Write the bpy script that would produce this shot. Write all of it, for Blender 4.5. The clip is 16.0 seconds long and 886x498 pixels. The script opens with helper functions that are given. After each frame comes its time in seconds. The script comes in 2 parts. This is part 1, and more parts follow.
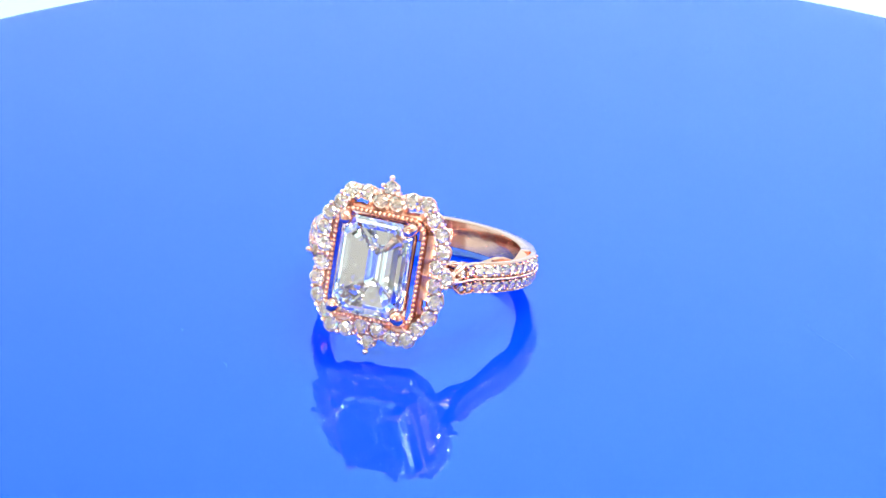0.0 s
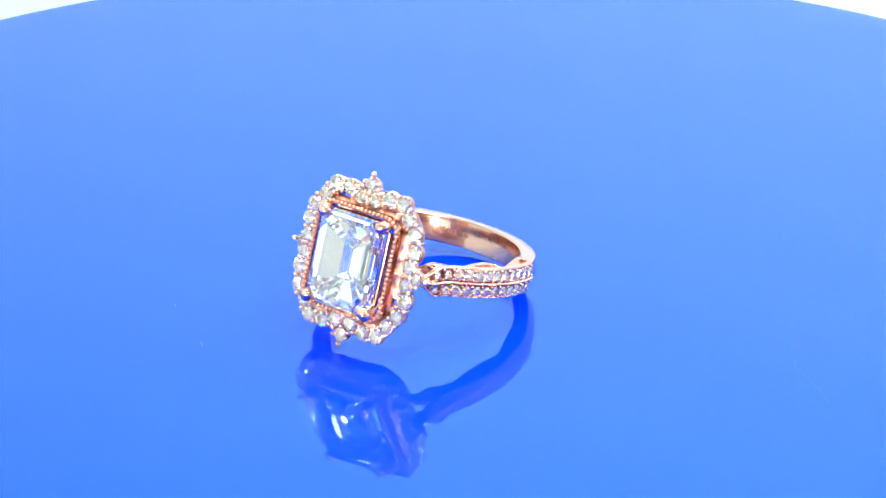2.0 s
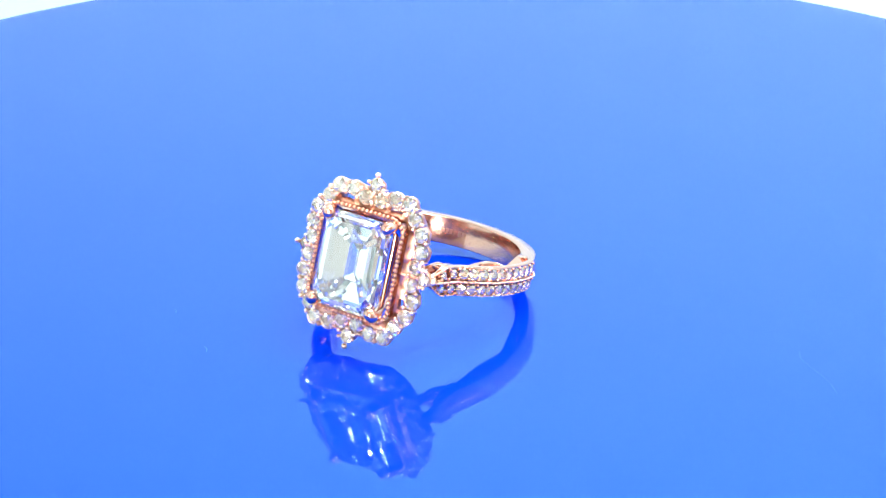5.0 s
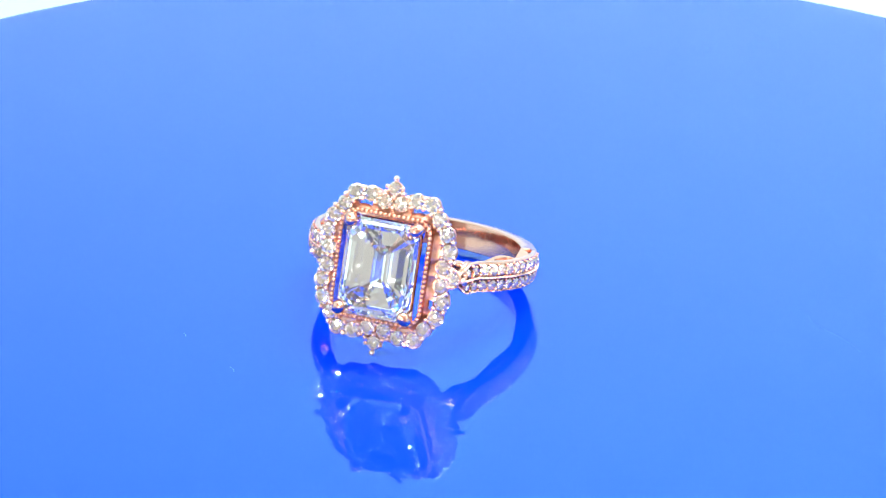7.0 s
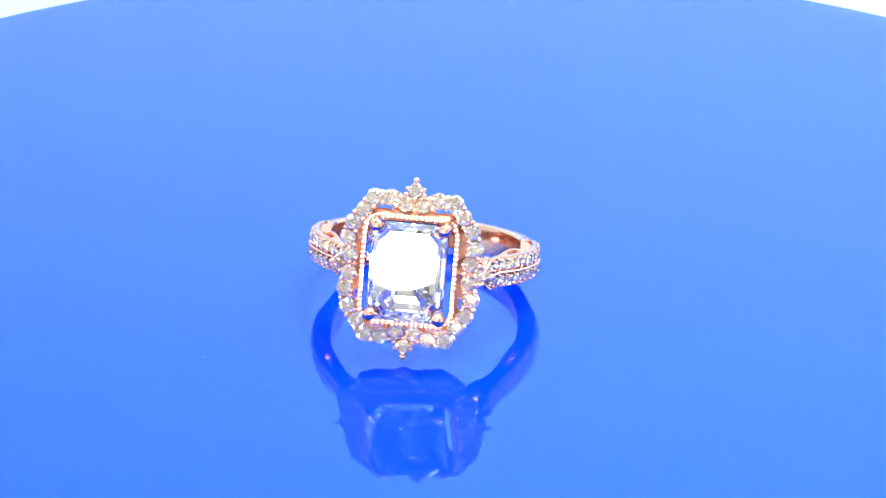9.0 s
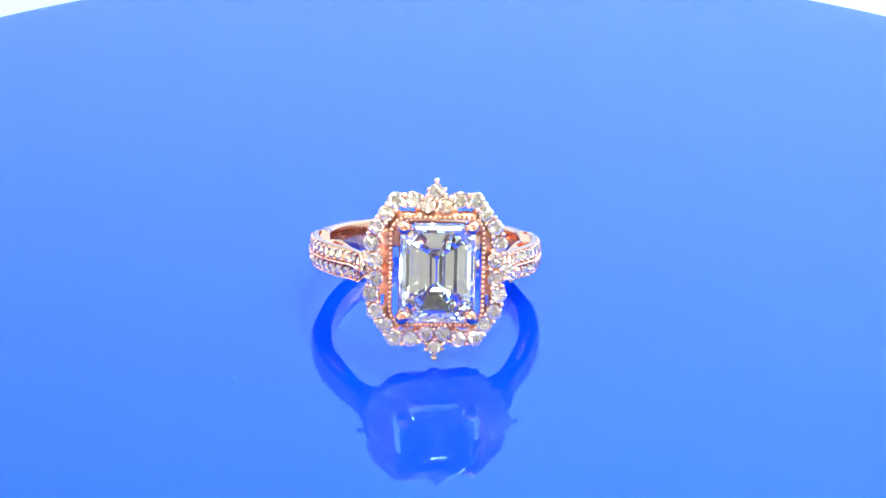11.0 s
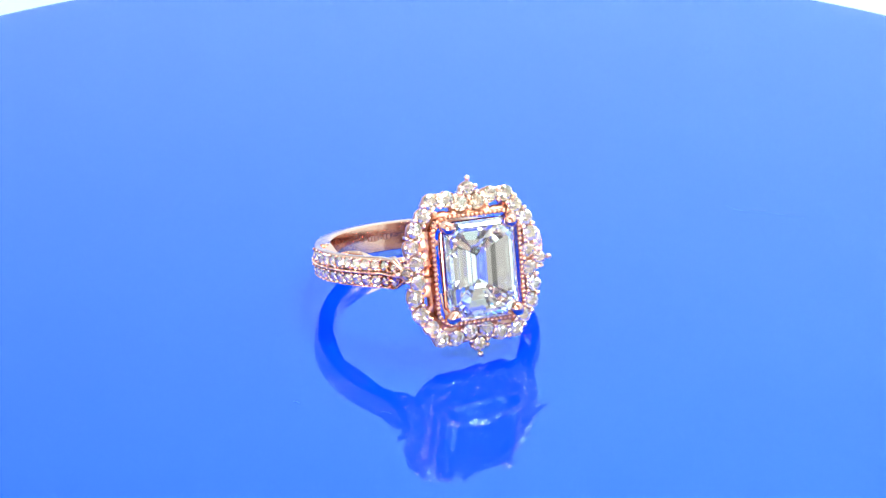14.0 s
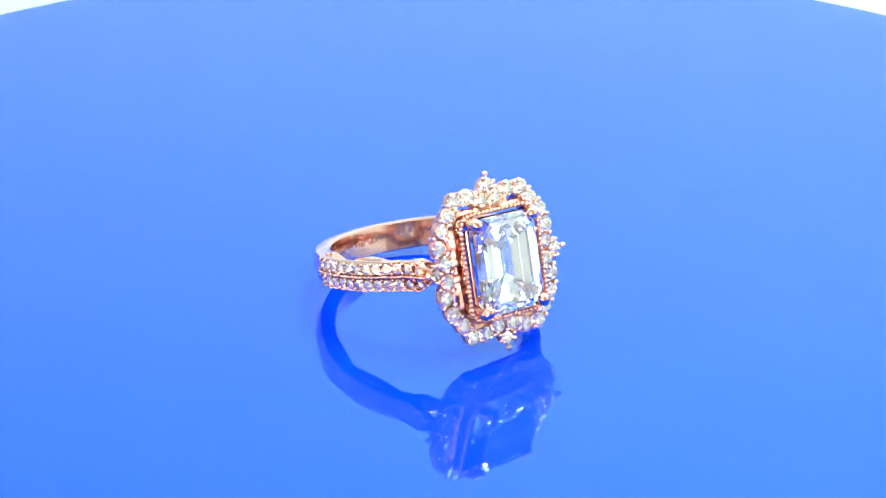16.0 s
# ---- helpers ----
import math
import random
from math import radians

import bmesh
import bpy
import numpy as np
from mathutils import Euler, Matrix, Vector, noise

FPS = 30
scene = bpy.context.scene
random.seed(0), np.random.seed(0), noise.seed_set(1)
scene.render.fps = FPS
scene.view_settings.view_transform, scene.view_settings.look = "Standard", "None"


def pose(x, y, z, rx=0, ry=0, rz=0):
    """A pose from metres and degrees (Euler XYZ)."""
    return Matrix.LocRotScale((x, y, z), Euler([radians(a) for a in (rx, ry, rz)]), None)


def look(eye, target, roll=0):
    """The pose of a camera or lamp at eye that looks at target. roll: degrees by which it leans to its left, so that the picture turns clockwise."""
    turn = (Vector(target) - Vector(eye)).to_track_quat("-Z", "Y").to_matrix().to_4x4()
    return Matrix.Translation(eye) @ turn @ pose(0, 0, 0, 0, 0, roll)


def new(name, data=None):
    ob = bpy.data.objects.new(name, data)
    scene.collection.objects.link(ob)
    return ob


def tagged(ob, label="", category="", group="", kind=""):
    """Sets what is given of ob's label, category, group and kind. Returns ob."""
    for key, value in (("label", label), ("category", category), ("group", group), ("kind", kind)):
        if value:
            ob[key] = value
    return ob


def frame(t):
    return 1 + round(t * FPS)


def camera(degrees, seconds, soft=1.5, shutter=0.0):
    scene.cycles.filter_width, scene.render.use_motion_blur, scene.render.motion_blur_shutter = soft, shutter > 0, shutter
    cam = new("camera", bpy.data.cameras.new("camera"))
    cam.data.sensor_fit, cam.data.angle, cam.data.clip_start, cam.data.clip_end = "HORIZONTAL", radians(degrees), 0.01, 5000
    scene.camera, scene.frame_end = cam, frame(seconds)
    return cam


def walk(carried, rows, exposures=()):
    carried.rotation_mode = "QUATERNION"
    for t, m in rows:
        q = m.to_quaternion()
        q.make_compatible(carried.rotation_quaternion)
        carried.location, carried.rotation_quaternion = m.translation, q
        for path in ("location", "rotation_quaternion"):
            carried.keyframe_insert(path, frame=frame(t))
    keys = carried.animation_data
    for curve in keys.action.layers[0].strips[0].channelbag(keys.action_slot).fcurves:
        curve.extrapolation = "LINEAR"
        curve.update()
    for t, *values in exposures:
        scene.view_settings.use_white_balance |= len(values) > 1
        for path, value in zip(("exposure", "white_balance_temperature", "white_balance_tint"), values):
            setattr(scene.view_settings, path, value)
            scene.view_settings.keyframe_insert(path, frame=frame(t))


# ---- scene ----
# A rose gold ring on a blue turntable inside a white light box. MM turns millimetres into metres.
MM = 0.001

# ---- camera: stands still on a tripod ----
cam = camera(20.0, 16.0, soft=1.25)
EYE = Vector((0.0, -201.31, 103.46)) * MM
AIM = Vector((1.199, -3.954, 6.248)) * MM
walk(cam, [(0.0, look(EYE, AIM)), (16.0, look(EYE, AIM))], exposures=[(0.0, -0.30), (16.0, -0.30)])

# light passes many facets inside the stones
scene.cycles.blur_glossy, scene.cycles.sample_clamp_indirect = 0.0, 0.0
scene.cycles.max_bounces, scene.cycles.transmission_bounces, scene.cycles.glossy_bounces = 24, 24, 16

# ---- light: the tent's ceiling panels, small bulbs and strips, a spot beside the camera, the room behind it ----
world = bpy.data.worlds.new("room")
world.use_nodes = True
scene.world = world
world.node_tree.nodes["Background"].inputs["Color"].default_value = (1.0, 0.99, 0.98, 1)
world.node_tree.nodes["Background"].inputs["Strength"].default_value = 0.74


def lamp(name, eye, target, size, size_y, watts, colour):
    data = bpy.data.lights.new(name, "AREA")
    data.shape, data.size, data.size_y = "RECTANGLE", size, size_y
    data.energy, data.color = watts, colour
    ob = new(name, data)
    ob.matrix_basis = look(eye, target)
    return ob


COOL = (0.93, 0.97, 1.0)
lamp("panel_lamp", (-0.15, 0.08, 0.47), (-0.14, 0.08, 0), 0.25, 0.25, 0.8, COOL)
lamp("panel_lamp", (0.17, 0.09, 0.47), (0.17, 0.09, 0), 0.25, 0.25, 7.0, COOL)
for x, y, z, watts in ((-0.18, -0.29, 0.44, 1.2), (0.18, -0.27, 0.44, 0.9)):
    lamp("bulb_lamp", (x, y, z), (0, 0, 0.008), 0.024, 0.024, watts, (1.0, 0.97, 0.93))
for x, y, z, long, watts in ((0.0, -0.28, 0.45, 0.56, 0.35), (-0.34, -0.02, 0.32, 0.40, 0.3), (0.34, 0.02, 0.32, 0.40, 0.3)):
    lamp("strip_lamp", (x, y, z), (0, 0, 0.008), long, 0.008, watts, (1.0, 0.98, 0.95))
spot = lamp("spot_lamp", (-0.105, -0.52, 0.1180), (0, -0.01, 0.010), 0.036, 0.036, 5.0, (1.0, 0.97, 0.92))
spot.data.shape = "DISK"


# ---- materials ----
def material(name):
    m = bpy.data.materials.new(name)
    m.use_nodes = True
    nodes, links = m.node_tree.nodes, m.node_tree.links
    return m, nodes, links, nodes["Principled BSDF"]


def node(nodes, kind, **values):
    n = nodes.new(kind)
    for key, value in values.items():
        n.inputs[key.replace("_", " ")].default_value = value
    return n


def ramp(nodes, links, source, low, high, a, b):
    n = nodes.new("ShaderNodeMapRange")
    n.inputs["From Min"].default_value, n.inputs["From Max"].default_value = a, b
    n.inputs["To Min"].default_value, n.inputs["To Max"].default_value = low, high
    links.new(source, n.inputs["Value"])
    return n.outputs["Result"]


def bump(nodes, links, bsdf, source, strength, distance):
    n = node(nodes, "ShaderNodeBump", Strength=strength, Distance=distance)
    links.new(source, n.inputs["Height"])
    links.new(n.outputs["Normal"], bsdf.inputs["Normal"])


def mixed(nodes, links, fac, a, b):
    n = nodes.new("ShaderNodeMix")
    n.data_type = "RGBA"
    links.new(fac, n.inputs[0])
    n.inputs[6].default_value, n.inputs[7].default_value = (*a, 1), (*b, 1)
    return n.outputs[2]


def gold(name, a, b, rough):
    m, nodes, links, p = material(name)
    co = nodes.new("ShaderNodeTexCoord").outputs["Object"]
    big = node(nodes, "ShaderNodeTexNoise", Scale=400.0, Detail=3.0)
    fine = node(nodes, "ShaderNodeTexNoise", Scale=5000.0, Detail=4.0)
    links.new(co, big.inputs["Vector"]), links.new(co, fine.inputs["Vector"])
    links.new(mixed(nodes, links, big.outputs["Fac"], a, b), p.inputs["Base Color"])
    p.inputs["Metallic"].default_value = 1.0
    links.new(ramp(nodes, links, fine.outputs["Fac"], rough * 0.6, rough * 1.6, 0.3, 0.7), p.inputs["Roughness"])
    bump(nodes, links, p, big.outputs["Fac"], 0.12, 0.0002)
    return m


ROSE = gold("rose_gold", (0.65, 0.33, 0.24), (0.72, 0.39, 0.29), 0.14)
# satin copy of the gold, recess shade and warm bounce put into its colour
ROSE_SHADED = gold("rose_gold_shaded", (0.54, 0.27, 0.18), (0.61, 0.32, 0.22), 0.36)
ROSE_BRIGHT = gold("rose_gold_beads", (0.68, 0.43, 0.34), (0.74, 0.48, 0.39), 0.22)


def diamond(name, colour):
    m, nodes, links, p = material(name)
    nodes.remove(p)
    g = node(nodes, "ShaderNodeBsdfGlass", Color=(*colour, 1), Roughness=0.0, IOR=2.42)
    links.new(g.outputs[0], nodes["Material Output"].inputs["Surface"])
    return m


DIAMOND = diamond("white_diamond", (0.997, 1.0, 0.985))
MELEE = diamond("small_diamond", (1.0, 0.982, 0.93))
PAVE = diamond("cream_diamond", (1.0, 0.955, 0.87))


def acrylic():
    m, nodes, links, p = material("blue_acrylic")
    co = nodes.new("ShaderNodeTexCoord").outputs["Object"]
    big = node(nodes, "ShaderNodeTexNoise", Scale=14.0, Detail=3.0)
    fine = node(nodes, "ShaderNodeTexNoise", Scale=900.0, Detail=5.0)
    links.new(co, big.inputs["Vector"]), links.new(co, fine.inputs["Vector"])
    links.new(mixed(nodes, links, big.outputs["Fac"], (0.0005, 0.025, 0.57), (0.0005, 0.030, 0.63)), p.inputs["Base Color"])
    links.new(ramp(nodes, links, fine.outputs["Fac"], 0.0, 0.012, 0.35, 0.75), p.inputs["Roughness"])
    p.inputs["IOR"].default_value = 1.52
    p.inputs["Specular Tint"].default_value = (0.0, 0.82, 1.0, 1)
    return m


ACRYLIC = acrylic()


def plaster(name, a, b, rough, scale):
    m, nodes, links, p = material(name)
    co = nodes.new("ShaderNodeTexCoord").outputs["Object"]
    big = node(nodes, "ShaderNodeTexNoise", Scale=scale, Detail=4.0)
    fine = node(nodes, "ShaderNodeTexNoise", Scale=scale * 60, Detail=4.0)
    links.new(co, big.inputs["Vector"]), links.new(co, fine.inputs["Vector"])
    links.new(mixed(nodes, links, big.outputs["Fac"], a, b), p.inputs["Base Color"])
    p.inputs["Roughness"].default_value = rough
    bump(nodes, links, p, fine.outputs["Fac"], 0.2, 0.0003)
    return m


TENT = plaster("grey_tent_cloth", (0.50, 0.63, 0.66), (0.53, 0.66, 0.69), 0.85, 6.0)
BOARD = plaster("white_board", (0.30, 0.38, 0.41), (0.34, 0.42, 0.45), 0.6, 8.0)
# for the two dark panels added out of view
DARK_CLOTH = plaster("added_dark_cloth", (0.10, 0.095, 0.09), (0.14, 0.13, 0.12), 0.8, 3.0)
PLASTIC = plaster("white_plastic", (0.74, 0.76, 0.78), (0.80, 0.81, 0.82), 0.35, 12.0)
LINT = plaster("blue_grey_lint", (0.01, 0.07, 0.60), (0.03, 0.10, 0.70), 0.9, 400.0)


# ---- mesh helpers ----
def finish(name, bm, mat, parent=None, label="", smooth=None):
    me = bpy.data.meshes.new(name)
    bmesh.ops.recalc_face_normals(bm, faces=bm.faces)
    bm.to_mesh(me)
    bm.free()
    me.materials.append(mat)
    if smooth:
        me.shade_smooth()
        me.set_sharp_from_angle(angle=radians(smooth))
    ob = new(name, me)
    ob.parent = parent
    if label:
        ob["label"] = label
    return ob


def part(name, bm, mat, parent, label="", smooth=None):
    return finish(name, bm, mat, parent, label, smooth)


def share(name, me, parent, m, label=""):
    ob = new(name, me)
    if label:
        ob["label"] = label
    ob.parent = parent
    ob.matrix_basis = m
    return ob


def box(bm, x0, x1, y0, y1, z0, z1):
    m = pose((x0 + x1) / 2, (y0 + y1) / 2, (z0 + z1) / 2) @ Matrix.Diagonal((x1 - x0, y1 - y0, z1 - z0, 1))
    return bmesh.ops.create_cube(bm, size=1, matrix=m)


def loops(bm, rings, close_ends=(True, True), closed=False):
    """Skins rings of equally many points into one surface."""
    made = [[bm.verts.new(p) for p in ring] for ring in rings]
    n = len(made[0])
    for a, b in zip(made, made[1:] + (made[:1] if closed else [])):
        for i in range(n):
            bm.faces.new((a[i], a[(i + 1) % n], b[(i + 1) % n], b[i]))
    if not closed:
        if close_ends[0]:
            bm.faces.new(made[0][::-1])
        if close_ends[1]:
            bm.faces.new(made[-1])
    return made


def tube(bm, points, radii, n=8, closed=False):
    """A round wire through the points (metres)."""
    pts = [Vector(p) for p in points]
    rings, side = [], None
    for i, p in enumerate(pts):
        if closed:
            d = (pts[(i + 1) % len(pts)] - pts[i - 1]).normalized()
        else:
            d = (pts[min(i + 1, len(pts) - 1)] - pts[max(i - 1, 0)]).normalized()
        if side is None:
            side = d.orthogonal().normalized()
        side = (side - d * side.dot(d)).normalized()
        up = d.cross(side)
        r = radii[i] if isinstance(radii, (list, tuple)) else radii
        rings.append([p + (side * math.cos(a) + up * math.sin(a)) * r for a in (2 * math.pi * k / n for k in range(n))])
    loops(bm, rings, closed=closed)


def ball(bm, p, r, detail=1):
    bmesh.ops.create_icosphere(bm, subdivisions=detail, radius=r, matrix=Matrix.Translation(p))


def spin(bm, profile, n=24, centre=(0, 0, 0)):
    """Turns a profile of (radius, height) round the z axis."""
    c = Vector(centre)
    loops(bm, [[c + Vector((r * math.cos(2 * math.pi * k / n), r * math.sin(2 * math.pi * k / n), z)) for k in range(n)] for r, z in profile])


def rounded(hx, hy, r, n=6):
    """Points of a rounded rectangle, anticlockwise."""
    out = []
    for cx, cy, a0 in ((hx - r, hy - r, 0), (r - hx, hy - r, 90), (r - hx, r - hy, 180), (hx - r, r - hy, 270)):
        out += [(cx + r * math.cos(radians(a0 + 90 * k / n)), cy + r * math.sin(radians(a0 + 90 * k / n))) for k in range(n + 1)]
    return out


def dense(points, k=4):
    """A closed line with each of its steps cut into k."""
    pts = [Vector(p) for p in points]
    return [a.lerp(b, i / k) for a, b in zip(pts, pts[1:] + pts[:1]) for i in range(k)]


def spaced(points, step, closed=True):
    """Points at even steps along a line."""
    pts = [Vector(p) for p in points]
    if closed:
        pts.append(pts[0])
    total = sum((b - a).length for a, b in zip(pts, pts[1:]))
    count = max(2, round(total / step))
    step, out, left = total / count, [], 0.0
    for a, b in zip(pts, pts[1:]):
        d = (b - a).length
        while left < d - 1e-9:
            out.append(a.lerp(b, left / d))
            left += step
        left -= d
    return out


# ---- the setting ----
def setting():
    bm = bmesh.new()
    box(bm, -0.75, 0.75, -0.75, 0.55, -0.060, -0.040)
    tagged(finish("floor", bm, BOARD), "pale matt board under the turntable", "floor", kind="structure")
    for name, x0, x1, y0, y1 in (("wall_back", -0.40, 0.40, 0.40, 0.41), ("wall_left", -0.41, -0.40, -0.30, 0.41), ("wall_right", 0.40, 0.41, -0.30, 0.41)):
        bm = bmesh.new()
        box(bm, x0, x1, y0, y1, -0.040, 0.50)
        tagged(finish(name, bm, TENT), "pale grey cloth wall of the light box", "wall", kind="structure")
    # unseen panel, added so some facets of the centre stone reflect dark
    bm = bmesh.new()
    box(bm, 0.19, 0.36, -1.12, -1.10, -0.60, 0.60)
    tagged(finish("backdrop", bm, DARK_CLOTH), "added dark panel behind the camera, unseen, to darken the stone's facets", "backdrop", kind="structure")
    bm = bmesh.new()
    box(bm, -0.41, 0.41, 0.02, 0.41, 0.50, 0.51)
    tagged(finish("ceiling", bm, TENT), "pale grey cloth top of the light box", "ceiling", kind="structure")
    # unseen flap, added to block light from above and darken the mirrored stone
    bm = bmesh.new()
    box(bm, -0.41, 0.41, -0.30, 0.017, 0.50, 0.51)
    tagged(finish("ceiling_flap", bm, DARK_CLOTH), "added dark flap above the light box, unseen, to darken reflections", "ceiling", kind="structure")


setting()

# ---- the turntable ----
DISC_R = 87.3 * MM


def build_turntable():
    top = tagged(new("turntable"), "round glossy blue acrylic turntable, slowly turning", "turntable")
    bm = bmesh.new()
    h, cx, cy = 0.005, 1.4 * MM, 0.5 * MM
    edge = [(DISC_R - 0.0026 * (1 - math.sin(a)), -0.0016 * (1 - math.cos(a))) for a in (math.pi / 2 * k / 10 for k in range(11))]
    spin(bm, [(DISC_R * k, 0) for k in (0.02, 0.3, 0.7, 0.93)] + edge + [(DISC_R, -h + 0.001), (DISC_R - 0.001, -h), (0.02, -h)], 256, (cx, cy, 0))
    disc = part("disc", bm, ACRYLIC, top, "mirror-smooth royal blue acrylic disc", 35)
    bm = bmesh.new()
    spin(bm, [(0.02, -0.0052), (0.060, -0.0052), (0.062, -0.008), (0.062, -0.036), (0.060, -0.040), (0.02, -0.040)], 64)
    part("base", bm, PLASTIC, top, "white plastic turntable base", 40)
    return top


turntable = build_turntable()

# ---- the ring, in its own space: u across the head, v towards its top, w out of its face ----
RING_TURN = Matrix(((0.99020, 0.00581, 0.13955), (0.13009, 0.32536, -0.93660), (-0.05084, 0.94557, 0.32141))).to_4x4()
HEAD = Vector((-0.801, 3.504, 15.182))
AXIS_W = -13.67


def hp(u, v, w):
    """A point of the head, from millimetres."""
    return (HEAD + Vector((u, v, w))) * MM


def bp(r, phi, v):
    """A point of the shank: radius, degrees from the head, height along the finger."""
    return hp(0.20 + r * math.sin(radians(phi)), v + 0.24 - 0.055 * r * math.cos(radians(phi)), AXIS_W + r * math.cos(radians(phi)))


ring = tagged(new("ring"), "rose gold ring with emerald-cut diamond and scalloped halo, lying on acrylic", "ring")


def octagon(hx, hy, cut, w):
    return [hp(*p, w) for p in ((hx, hy - cut), (hx - cut, hy), (cut - hx, hy), (-hx, hy - cut), (-hx, cut - hy), (cut - hx, -hy), (hx - cut, -hy), (hx, cut - hy))]


def centre_stone():
    bm = bmesh.new()
    rings = [octagon(0.06, 1.01, 0.04, -3.92), octagon(0.76, 1.71, 0.26, -3.51), octagon(1.52, 2.47, 0.52, -2.74), octagon(2.30, 3.25, 0.78, -1.87), octagon(3.20, 4.15, 1.08, -0.72),
             octagon(3.20, 4.15, 1.08, -0.60), octagon(2.98, 3.93, 1.02, -0.25), octagon(2.72, 3.67, 0.94, 0.00), octagon(2.42, 3.37, 0.86, 0.15)]
    loops(bm, rings)
    part("centre_diamond", bm, DIAMOND, ring, "clear emerald-cut diamond with stepped facets")


def brilliant(mat):
    """A round diamond of radius 1 mm, its girdle at z = 0."""
    bm = bmesh.new()
    n = 16
    table = [bm.verts.new((0.56 * math.cos(math.pi * k / 4) * MM, 0.56 * math.sin(math.pi * k / 4) * MM, 0.32 * MM)) for k in range(8)]
    girdle = [bm.verts.new((math.cos(math.pi * k / 8) * MM, math.sin(math.pi * k / 8) * MM, 0)) for k in range(n)]
    mid = [bm.verts.new((0.80 * math.cos(math.pi * (k + 0.5) / 4) * MM, 0.80 * math.sin(math.pi * (k + 0.5) / 4) * MM, 0.19 * MM)) for k in range(8)]
    culet = bm.verts.new((0, 0, -0.86 * MM))
    low = [bm.verts.new((0.40 * math.cos(math.pi * (k + 0.5) / 4) * MM, 0.40 * math.sin(math.pi * (k + 0.5) / 4) * MM, -0.56 * MM)) for k in range(8)]
    bm.faces.new(table)
    for k in range(8):
        j = (k + 1) % 8
        a, b, c = girdle[2 * k], girdle[2 * k + 1], girdle[(2 * k + 2) % n]
        for f in ((table[k], mid[k], table[j]), (table[k], a, mid[k]), (mid[k], a, b), (mid[k], b, c), (table[j], mid[k], c),
                  (low[k], b, a), (low[k], c, b), (low[k], a, culet), (low[k], culet, c)):
            bm.faces.new(f)
    bmesh.ops.recalc_face_normals(bm, faces=bm.faces)
    me = bpy.data.meshes.new("round_diamond")
    bm.to_mesh(me)
    bm.free()
    me.materials.append(mat)
    return me


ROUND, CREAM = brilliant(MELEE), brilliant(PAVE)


def bead_mesh(name, stem, mat=ROSE_BRIGHT):
    bm = bmesh.new()
    spin(bm, [(math.cos(radians(a)) * MM, math.sin(radians(a)) * MM) for a in (86, 62, 38, 14, -10, -32)] + stem, 12)
    bmesh.ops.recalc_face_normals(bm, faces=bm.faces)
    me = bpy.data.meshes.new(name)
    bm.to_mesh(me)
    bm.free()
    me.materials.append(mat)
    me.shade_smooth()
    me.set_sharp_from_angle(angle=radians(50))
    return me


CLAW = bead_mesh("claw", [(0.58 * MM, -1.3 * MM), (0.55 * MM, -3.6 * MM)])
BEAD = bead_mesh("bead", [(0.62 * MM, -0.78 * MM), (0.1 * MM, -0.99 * MM)])
GRAIN = bead_mesh("grain", [(0.62 * MM, -0.78 * MM), (0.1 * MM, -0.99 * MM)], ROSE)


def stone(name, p, normal, radius, spin_deg=0, mesh=ROUND):
    normal = Vector(normal) + Vector((random.gauss(0, 1), random.gauss(0, 1), random.gauss(0, 1))) * 0.05
    turn = normal.to_track_quat("Z", "Y").to_matrix().to_4x4()
    share(name, mesh, ring, Matrix.Translation(p) @ turn @ pose(0, 0, 0, 0, 0, spin_deg) @ Matrix.Diagonal((radius, radius, radius, 1)), "small round brilliant-cut white diamond")


def bead(name, p, radius, mesh=BEAD):
    share(name, mesh, ring, Matrix.Translation(p) @ Matrix.Diagonal((radius, radius, radius, 1)), "tiny round rose gold prong")


# halo: one quarter of the stones, then its mirror images
HALO_W = -2.35
QUARTER = [(0.74, 5.50, 0.70), (2.05, 5.95, 0.70), (3.45, 5.88, 0.71), (4.24, 4.76, 0.69), (5.08, 3.62, 0.70), (5.45, 2.18, 0.70), (5.12, 0.80, 0.70)]
TIPS = [(0, 6.70, 0.62), (6.12, 0, 0.60), (0, -6.70, 0.62), (-5.82, 0, 0.60)]


def halo_w(u, v):
    """Height of the halo's face: the wing on one side is bent back."""
    return HALO_W - 0.5 * min(max((-u - 5.1) / 0.8, 0), 1)


HALO = [(su * u, sv * v, r) for su, sv in ((1, 1), (-1, 1), (-1, -1), (1, -1)) for u, v, r in QUARTER] + TIPS


def reach(points, d):
    """How far the closed line lies from the origin in the direction d."""
    pts = [Vector(p) for p in points]
    for a, b in zip(pts, pts[1:] + pts[:1]):
        ca, cb = a.cross(d), b.cross(d)
        if ca * cb <= 0 and ca != cb and a.dot(d) > 0:
            return a.lerp(b, ca / (ca - cb)).dot(d)
    return pts[0].length


def inside(centres, a, start):
    """Radius of the line along the inner edges of the halo stones at the angle a."""
    d = Vector((math.cos(a), math.sin(a)))
    best = start
    for t, r in centres:
        q = Vector((r * math.cos(t), r * math.sin(t)))
        side = abs(q.cross(d))
        if q.dot(d) > 0 and side < 0.68:
            best = min(best, q.dot(d) - math.sqrt(0.68 ** 2 - side ** 2))
    return best


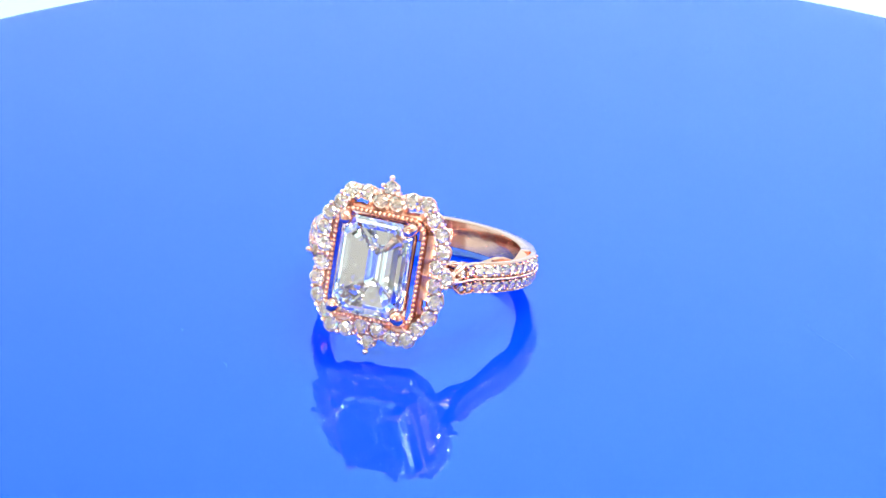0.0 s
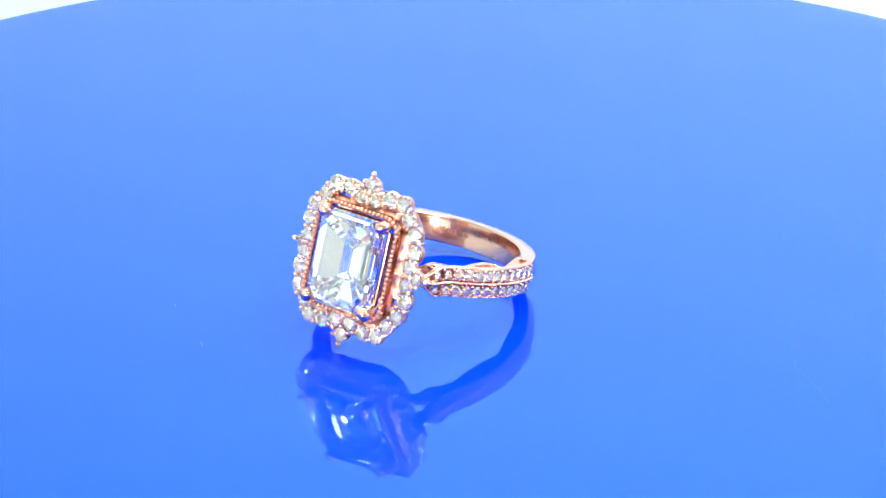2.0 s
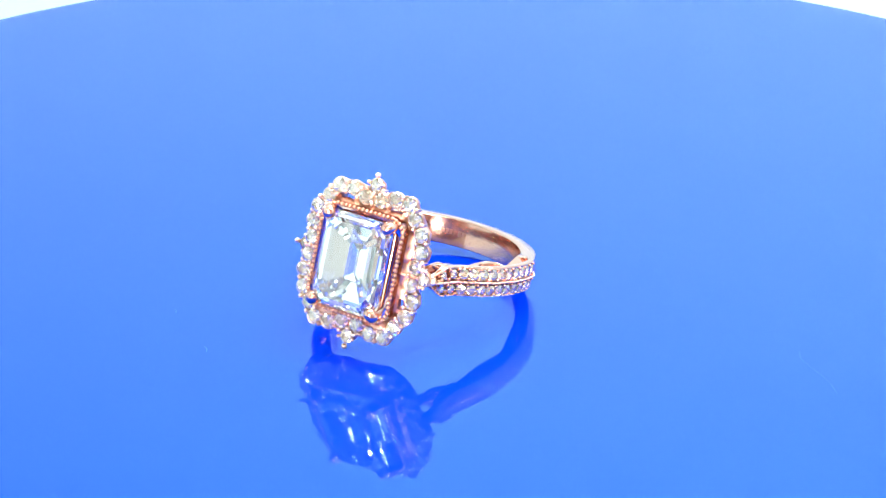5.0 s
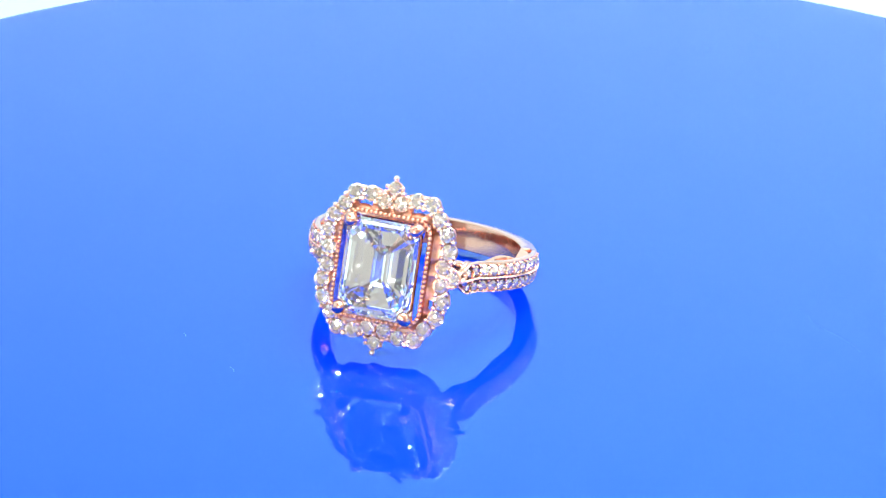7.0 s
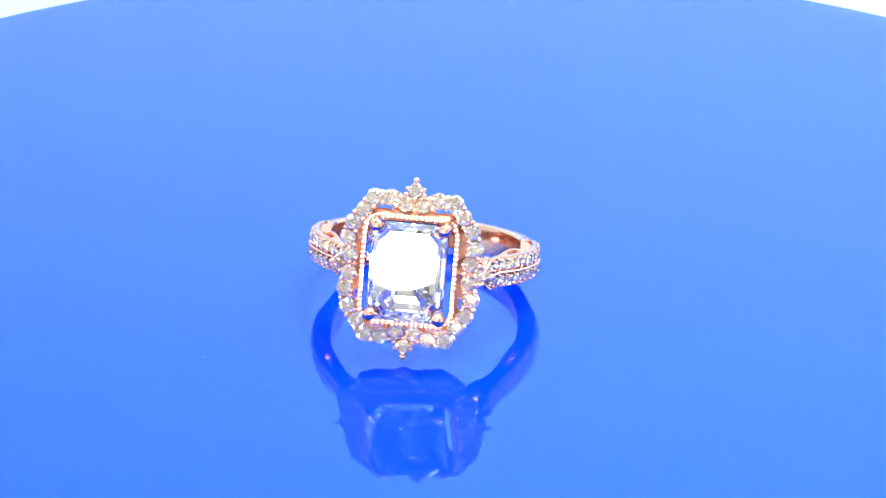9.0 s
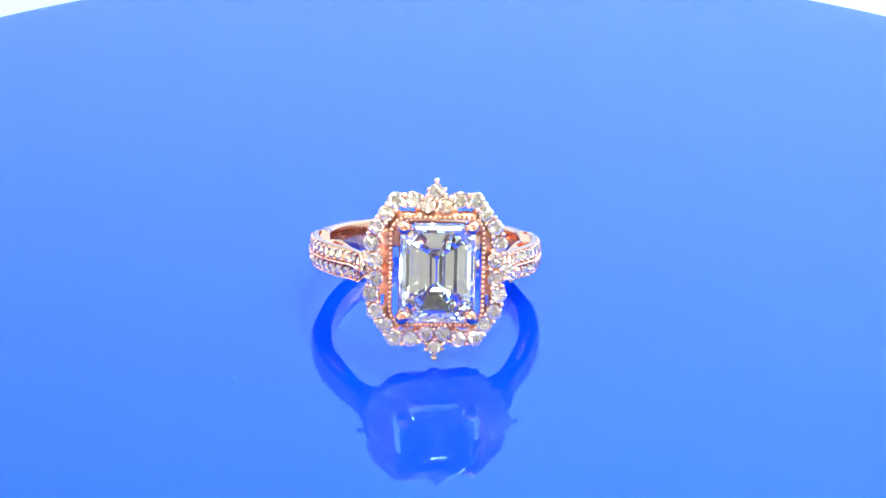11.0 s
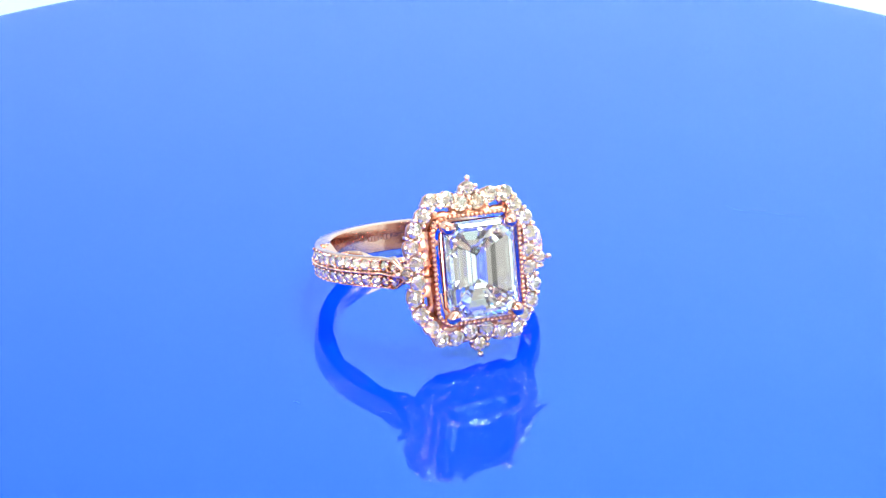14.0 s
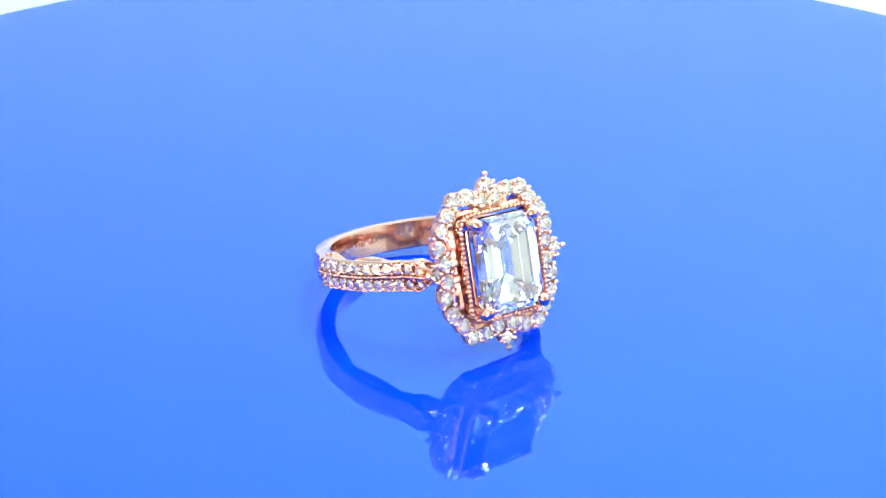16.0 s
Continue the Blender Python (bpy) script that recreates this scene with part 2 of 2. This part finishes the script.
def outline(centres, a):
    """Radius of the line through the outer halo stones at the angle a."""
    best = 0.0
    d = Vector((math.cos(a), math.sin(a)))
    pts = [Vector((r * math.cos(t), r * math.sin(t))) for t, r in centres]
    for p in pts:
        side = abs(p.cross(d))
        tip = min(abs(p.x), abs(p.y)) < 0.01
        wide, back = (0.64, 0.04) if tip else (0.85, 0.0)
        if p.dot(d) > 0 and side < wide:
            best = max(best, p.dot(d) - back + 0.30 * (math.cos(side / wide * math.pi / 2) - 1))
    return best


def halo():
    # a cup for each stone, and the curved inner wall
    bm = bmesh.new()
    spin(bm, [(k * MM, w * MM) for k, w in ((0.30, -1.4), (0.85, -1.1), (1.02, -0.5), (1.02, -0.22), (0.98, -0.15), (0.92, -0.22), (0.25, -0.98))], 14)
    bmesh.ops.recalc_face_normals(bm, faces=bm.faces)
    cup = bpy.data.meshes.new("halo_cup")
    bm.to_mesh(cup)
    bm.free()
    cup.materials.append(ROSE_SHADED)
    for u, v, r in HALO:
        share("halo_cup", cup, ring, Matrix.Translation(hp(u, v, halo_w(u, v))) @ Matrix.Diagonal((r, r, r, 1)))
    n = 240
    frame_line = rounded(4.04, 4.67, 1.45, 8)
    skirt_line = rounded(5.30, 5.75, 3.0, 10)
    centres = sorted((math.atan2(v, u), math.hypot(u, v)) for u, v, _ in HALO)
    rows = []
    for i in range(n):
        a = -math.pi + 2 * math.pi * (i + 0.5) / n
        d = Vector((math.cos(a), math.sin(a)))
        o = outline(centres, a)
        f = reach(frame_line, d)
        rows.append((d, f, max(inside(centres, a, o - 0.66), f + 0.10), o, reach(skirt_line, d)))

    def ring_of(profile):
        return [[hp(*(d * k(f, m, o, g)), halo_w(*(d * o)) + w) for k, w in profile] for d, f, m, o, g in rows]

    bm = bmesh.new()
    loops(bm, ring_of(((lambda f, m, o, g: m, -0.15), (lambda f, m, o, g: m + 0.06, -0.20), (lambda f, m, o, g: m + 0.08, -0.72), (lambda f, m, o, g: o, -0.80), (lambda f, m, o, g: o + 0.45, -0.45),
                       (lambda f, m, o, g: o + 0.56, -0.20), (lambda f, m, o, g: o + 0.61, -0.26), (lambda f, m, o, g: o + 0.54, -0.70), (lambda f, m, o, g: min(o + 0.40, g + 0.22), -1.05), (lambda f, m, o, g: g - 0.05, -1.50), (lambda f, m, o, g: max(g - 0.40, m + 0.1), -2.00), (lambda f, m, o, g: m, -2.00))), closed=True)
    part("halo_plate", bm, ROSE_SHADED, ring, "scalloped rose gold plate behind the halo stones", 50)
    low = ring_of(((lambda f, m, o, g: f - 0.03, 0.32), (lambda f, m, o, g: f * 0.6 + m * 0.4, -0.02), (lambda f, m, o, g: m + 0.02, -0.14), (lambda f, m, o, g: m + 0.02, -0.50), (lambda f, m, o, g: f - 0.03, -0.30)))
    run = []

    def run_foot(row, j):
        return row[0] if j == 2 else row[4]

    for i in range(n + 1):
        d, f, m, o, g = rows[i % n]
        u, v = d * f
        slit = (-2.7 < v < -1.9 and abs(u) > 3.6) or (1.7 < abs(u) < 2.8 and abs(v) > 4.2)
        run.append([p.lerp(run_foot(low[i % n], j), 0.55) if slit and j in (2, 3) else p for j, p in enumerate(low[i % n])])
    bm = bmesh.new()
    loops(bm, run[:-1], closed=True)
    part("halo_bridge", bm, ROSE_SHADED, ring, "curved rose gold rim inside the halo", 50)
    for i, (u, v, r) in enumerate(HALO):
        stone("halo_diamond", hp(u, v, halo_w(u, v) + 0.02), (0, 0, 1), r, i * 13)
    # prongs between the stones
    seen = []
    for i, (u, v, r) in enumerate(HALO):
        for u2, v2, r2 in HALO[:i]:
            d = math.hypot(u2 - u, v2 - v)
            if d < 1.75:
                nx, ny = (v2 - v) / d, (u - u2) / d
                for s in (-0.46, 0.46):
                    c = ((u + u2) / 2 + s * nx, (v + v2) / 2 + s * ny)
                    if all(math.hypot(c[0] - a, c[1] - b) > 0.36 for a, b in seen):
                        seen.append(c)
    points, sides = [], []
    for u, v, r in TIPS:
        d = Vector((u, v)).normalized()
        points.append(tuple(Vector((u, v)) + d * 0.88))
        for s in (-1, 1):
            sides.append(tuple(Vector((u, v)) + d * 0.14 + Vector((-d.y, d.x)) * 0.70 * s))
    for u, v in seen:
        bead("prong_bead", hp(u, v, halo_w(u, v) + 0.12), 0.23, CLAW)
    for u, v in sides:
        bead("prong_bead", hp(u, v, halo_w(u, v) + 0.10), 0.19)
    for u, v in points:
        bead("prong_bead", hp(u, v, halo_w(u, v) + 0.02), 0.27)


def gallery():
    # the beaded frame round the centre stone
    bm = bmesh.new()
    o, i = rounded(4.05, 4.68, 1.45, 7), rounded(3.80, 4.43, 1.25, 7)
    loops(bm, [[hp(*p, -1.25) for p in o], [hp(*p, -1.25) for p in i], [hp(*p, -1.45) for p in i], [hp(*p, -2.9) for p in i], [hp(*p, -2.95) for p in o], [hp(*p, -1.6) for p in o]], closed=True)
    part("gallery_frame", bm, ROSE, ring, "polished rose gold frame round the stone", 40)
    bm = bmesh.new()
    for p in spaced([(x, y, 0) for x, y in rounded(3.93, 4.56, 1.35, 7)], 0.41):
        ball(bm, hp(p.x, p.y, -1.19), 0.20 * MM, 2)
    milgrain = tagged(part("milgrain", bm, ROSE_SHADED, ring, "row of tiny rose gold beads"), kind="stuff")
    milgrain.data.shade_smooth()
    bm = bmesh.new()
    tube(bm, [hp(x, y, -1.9) for x, y in rounded(2.95, 3.85, 0.9, 6)], 0.24 * MM, 8, True)
    tube(bm, [hp(x, y, -3.6) for x, y in rounded(2.35, 3.1, 0.9, 6)], 0.26 * MM, 8, True)
    part("basket", bm, ROSE, ring, "open rose gold basket under the stone", 50)
    for x in (-1, 1):
        for y in (-1, 1):
            bm = bmesh.new()
            tube(bm, [hp(x * 2.0, y * 2.6, -4.6), hp(x * 2.55, y * 3.35, -2.8), hp(x * 2.98, y * 3.90, -1.0), hp(x * 2.98, y * 3.90, -0.45),
                      hp(x * 2.86, y * 3.76, -0.16), hp(x * 2.70, y * 3.58, -0.04)],
                 [0.44 * MM, 0.48 * MM, 0.54 * MM, 0.56 * MM, 0.48 * MM, 0.22 * MM], 14)
            ball(bm, hp(x * 2.84, y * 3.74, -0.32), 0.57 * MM, 3)
            part("prong", bm, ROSE, ring, "rounded rose gold prong", 60)


def bell(x, a, b, soft):
    """1 between a and b, falling off over soft."""
    k = min(max((x - a) / soft + 0.5, 0), 1) * min(max((b - x) / soft + 0.5, 0), 1)
    return k * k * (3 - 2 * k)


def ease(x, a, b):
    k = min(max((x - a) / (b - a), 0), 1)
    return k * k * (3 - 2 * k)


START, STOP = 27.0, 100.0


def shank_shape(phi):
    """Half width, radius at the edge and at the ridge, and inner radius, at phi degrees from the head."""
    a = abs(phi)
    pave = ease(a, 29, 37) * (1 - ease(a, 97, 112))
    rise = 2.2 * (1 - ease(a, 26, 47))
    hw = 1.32 + 0.02 * pave - 0.85 * (1 - ease(a, 30, 38))
    edge = 9.86 + 0.16 * pave + rise * 0.92
    ridge = 10.17 + 0.08 * pave + rise
    inner = 8.42 + 2.4 * (1 - ease(a, 27, 47))
    return hw, edge, ridge, inner


def section(rows):
    """A ring of points at one angle, mirrored in v."""
    phi, half = rows
    return [bp(r, phi, v) for r, v in half + [(r, -v) for r, v in half[:0:-1]]]


def shank():
    # the plain back of the band
    bm = bmesh.new()
    rings = []
    for k in range(161):
        phi = 101 + 158 * k / 160
        phi = phi if phi <= 180 else phi - 360
        hw, re, rr, ri = shank_shape(phi)
        gap = re - ri
        rings.append(section((phi, [(ri, 0.0), (ri + 0.02, hw * 0.6), (ri + 0.05 * gap, hw - 0.12), (ri + 0.13 * gap, hw - 0.03), (ri + 0.25 * gap, hw), (re - 0.16, hw), (re - 0.04, hw - 0.05), (re + 0.02, hw - 0.16), (rr - 0.06, 0.15), (rr, 0.0)])))
    loops(bm, rings)
    part("shank", bm, ROSE, ring, "polished rose gold band with a ridge", 30)
    for side in (-1, 1):
        # the rail that carries the stones
        bm = bmesh.new()
        rings = []
        for k in range(101):
            phi = side * (START + (102.5 - START) * k / 100)
            hw, re, rr, ri = shank_shape(phi)
            deep = 0.34 * ease(abs(phi), 32, 35) * (1 - ease(abs(phi), STOP - 0.5, STOP + 1))
            low = re - 0.62 * min(1, (re - ri) / 1.44)
            rings.append(section((phi, [(low, 0.0), (low, hw - 0.20), (low + 0.06, hw - 0.08), (low + 0.14, hw), (re - 0.10, hw), (re, hw - 0.08), (re + 0.02, hw - 0.18), (re - deep, hw - 0.24), (rr - 0.05 - deep, 0.15), (rr - 0.03, 0.10), (rr, 0.04)])))
        loops(bm, rings)
        part("pave_rail", bm, ROSE, ring, "rose gold rail set with two rows of diamonds", 30)
        # the wavy inner rim, open between its lobes and the rail
        bm = bmesh.new()
        rings = []
        for k in range(121):
            a = START + (103.0 - START) * k / 120
            phi = side * a
            hw, re, rr, ri = shank_shape(phi)
            lobe = abs(math.cos(math.pi * (a - 66) / 35)) ** 1.3 if a > 40 else ease(a, 48.5, 34)
            vi = 0.80 + (hw - 0.68) * lobe ** 0.8 if hw > 0.75 else hw
            hole = max(bell(a, 58, 74, 7), bell(a, 95, 100, 5), bell(a, 46, 49, 4) * 0.8)
            top = re - 0.56 * min(1, (re - ri) / 1.44)
            out = top + (ri + 0.34 - top) * hole
            rings.append(section((phi, [(ri, 0.0), (ri + 0.01, vi * 0.7), (ri + 0.05, vi - 0.08), (ri + 0.12, vi), (out - 0.10, vi), (out - 0.03, vi - 0.06), (out, vi - 0.14), (out, 0.0)])))
        loops(bm, rings)
        part("scalloped_rim", bm, ROSE, ring, "openwork rose gold rim with scalloped edges", 35)
    # the stays from the band to the foot of the head
    for side in (-1, 1):
        bm = bmesh.new()
        rings = []
        for k in range(21):
            phi = side * (23.5 + 28.5 * k / 20)
            taper = ease(abs(phi), 34, 50)
            hw = 0.50 + 0.65 * ease(abs(phi), 25, 36) - 0.55 * taper
            rings.append([bp(8.43 + (r - 8.43) * (1 - 0.6 * taper), phi, v) for r, v in ((8.45, -hw * 0.8), (8.43, 0), (8.45, hw * 0.8), (8.6, hw), (9.0, hw), (9.15, hw * 0.7), (9.2, 0), (9.15, -hw * 0.7), (9.0, -hw), (8.6, -hw))])
        loops(bm, rings)
        part("stay", bm, ROSE, ring, "rose gold stay under the head", 40)
    count = 12
    step = (STOP - 3 - 36.5) / (count - 1)
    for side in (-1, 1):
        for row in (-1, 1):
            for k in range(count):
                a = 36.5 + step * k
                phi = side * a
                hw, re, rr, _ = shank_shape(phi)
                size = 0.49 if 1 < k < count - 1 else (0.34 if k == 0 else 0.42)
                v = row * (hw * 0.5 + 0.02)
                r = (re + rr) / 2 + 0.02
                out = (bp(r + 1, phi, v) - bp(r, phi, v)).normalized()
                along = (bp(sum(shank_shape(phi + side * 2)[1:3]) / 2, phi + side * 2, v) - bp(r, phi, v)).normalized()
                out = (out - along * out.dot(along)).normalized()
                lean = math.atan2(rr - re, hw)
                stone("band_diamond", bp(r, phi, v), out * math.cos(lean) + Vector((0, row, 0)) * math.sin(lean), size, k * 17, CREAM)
                ph = phi + side * step / 2
                hw2, re2, rr2, _ = shank_shape(ph)
                for dv in (-0.40, 0.40):
                    vv = row * hw2 * 0.5 + dv
                    f = 1 - abs(vv) / hw2
                    bead("grain", bp(re2 + (rr2 - re2) * f + 0.02, ph, vv), 0.15, GRAIN)
        bm = bmesh.new()
        for k in range(72):
            phi = side * (32.5 + (STOP - 31) * k / 71)
            hw, re, rr, _ = shank_shape(phi)
            ball(bm, bp(rr + 0.02, phi, 0), 0.11 * MM)
            ball(bm, bp(re + 0.03, phi, 0.12 - hw), 0.085 * MM)
        tagged(part("milgrain", bm, ROSE_BRIGHT, ring, "beaded lines along the band"), kind="stuff").data.shade_smooth()
        for row in (-1, 1):
            bm = bmesh.new()
            tube(bm, [bp(9.55 + 0.55 * math.cos(t), side * (37 + 5.0 * math.sin(t)), row * 0.92) for t in (2 * math.pi * k / 20 for k in range(20))], 0.15 * MM, 8, True)
            part("scroll", bm, ROSE, ring, "small rose gold scroll at the shoulder", 60)


def hallmark():
    """Small stamped marks inside the band."""
    bm = bmesh.new()
    for phi, tall in ((-164, 0.35), (-166.5, 0.5), (-169, 0.45), (-175, 0.5), (-177.5, 0.4)):
        corners = [bp(r, phi + a, 0.05 + v * tall) for r in (8.36, 8.47) for a, v in ((-0.9, -0.5), (0.9, -0.5), (0.9, 0.5), (-0.9, 0.5))]
        loops(bm, [corners[:4], corners[4:]])
    part("hallmark", bm, ROSE_SHADED, ring, "small stamped mark inside the band")


centre_stone()
hallmark()
halo()
gallery()
shank()


def nest_parts():
    """Hangs the small pieces under the part of the ring that carries them."""
    hosts = {name: next(o for o in ring.children if o.name == name) for name in ("halo_plate", "shank", "basket")}
    for host, kinds in (("halo_plate", ("halo_diamond", "halo_cup", "halo_bridge", "prong_bead")), ("shank", ("band_diamond", "grain", "scroll", "hallmark", "stay", "pave_rail", "scalloped_rim")), ("basket", ("prong",))):
        for ob in list(ring.children):
            if ob.name.split(".")[0] in kinds:
                ob.parent = hosts[host]


nest_parts()


# ---- lint lying on the disc ----
def hair(points, r):
    """A thread through (x, y) points in millimetres, a hair above the disc."""
    bm = bmesh.new()
    tube(bm, [(x * MM, y * MM, r * 0.9 * MM) for x, y in points], r * MM, 5)
    return tagged(finish("lint", bm, LINT, smooth=60), "tiny bluish lint fibre on the blue disc", "lint", "lint on the turntable")


def arc(a, b, sag, n=10):
    a, b = Vector(a), Vector(b)
    side = Vector((a.y - b.y, b.x - a.x)).normalized()
    return [tuple(a.lerp(b, k / n) + side * sag * math.sin(math.pi * k / n)) for k in range(n + 1)]


LINTS = [hair(arc((-15.95, -16.35), (-15.55, -16.75), 0.1, 4), 0.024), hair(arc((-9.3, -19.9), (-8.6, -20.45), 0.12, 5), 0.020),
         hair(arc((32.3, 10.2), (34.2, 8.4), -0.35, 6) + arc((34.4, 8.2), (38.4, 5.6), 0.25, 8), 0.008)]


# ---- what moves: the turntable and the ring on it turn one way, stop and turn back ----
def motions():
    rows = [(0.0, -28.2), (1.0, -34.1), (2.0, -39.9), (2.8, -44.5), (3.0, -45.5), (3.25, -46.0), (3.5, -45.6), (3.7, -44.7), (4.0, -43.0)]
    rows += [(float(t), -28.5 + 5.75 * (t - 6.5)) for t in range(5, 17)]
    walk(turntable, [(t, pose(0, 0, 0, 0, 0, a)) for t, a in rows])
    for fibre in LINTS:
        walk(fibre, [(t, pose(0, 0, 0, 0, 0, a)) for t, a in rows])
    walk(ring, [(t, pose(0, 0, 0.3 * MM, 0, 0, a) @ RING_TURN) for t, a in rows])


motions()
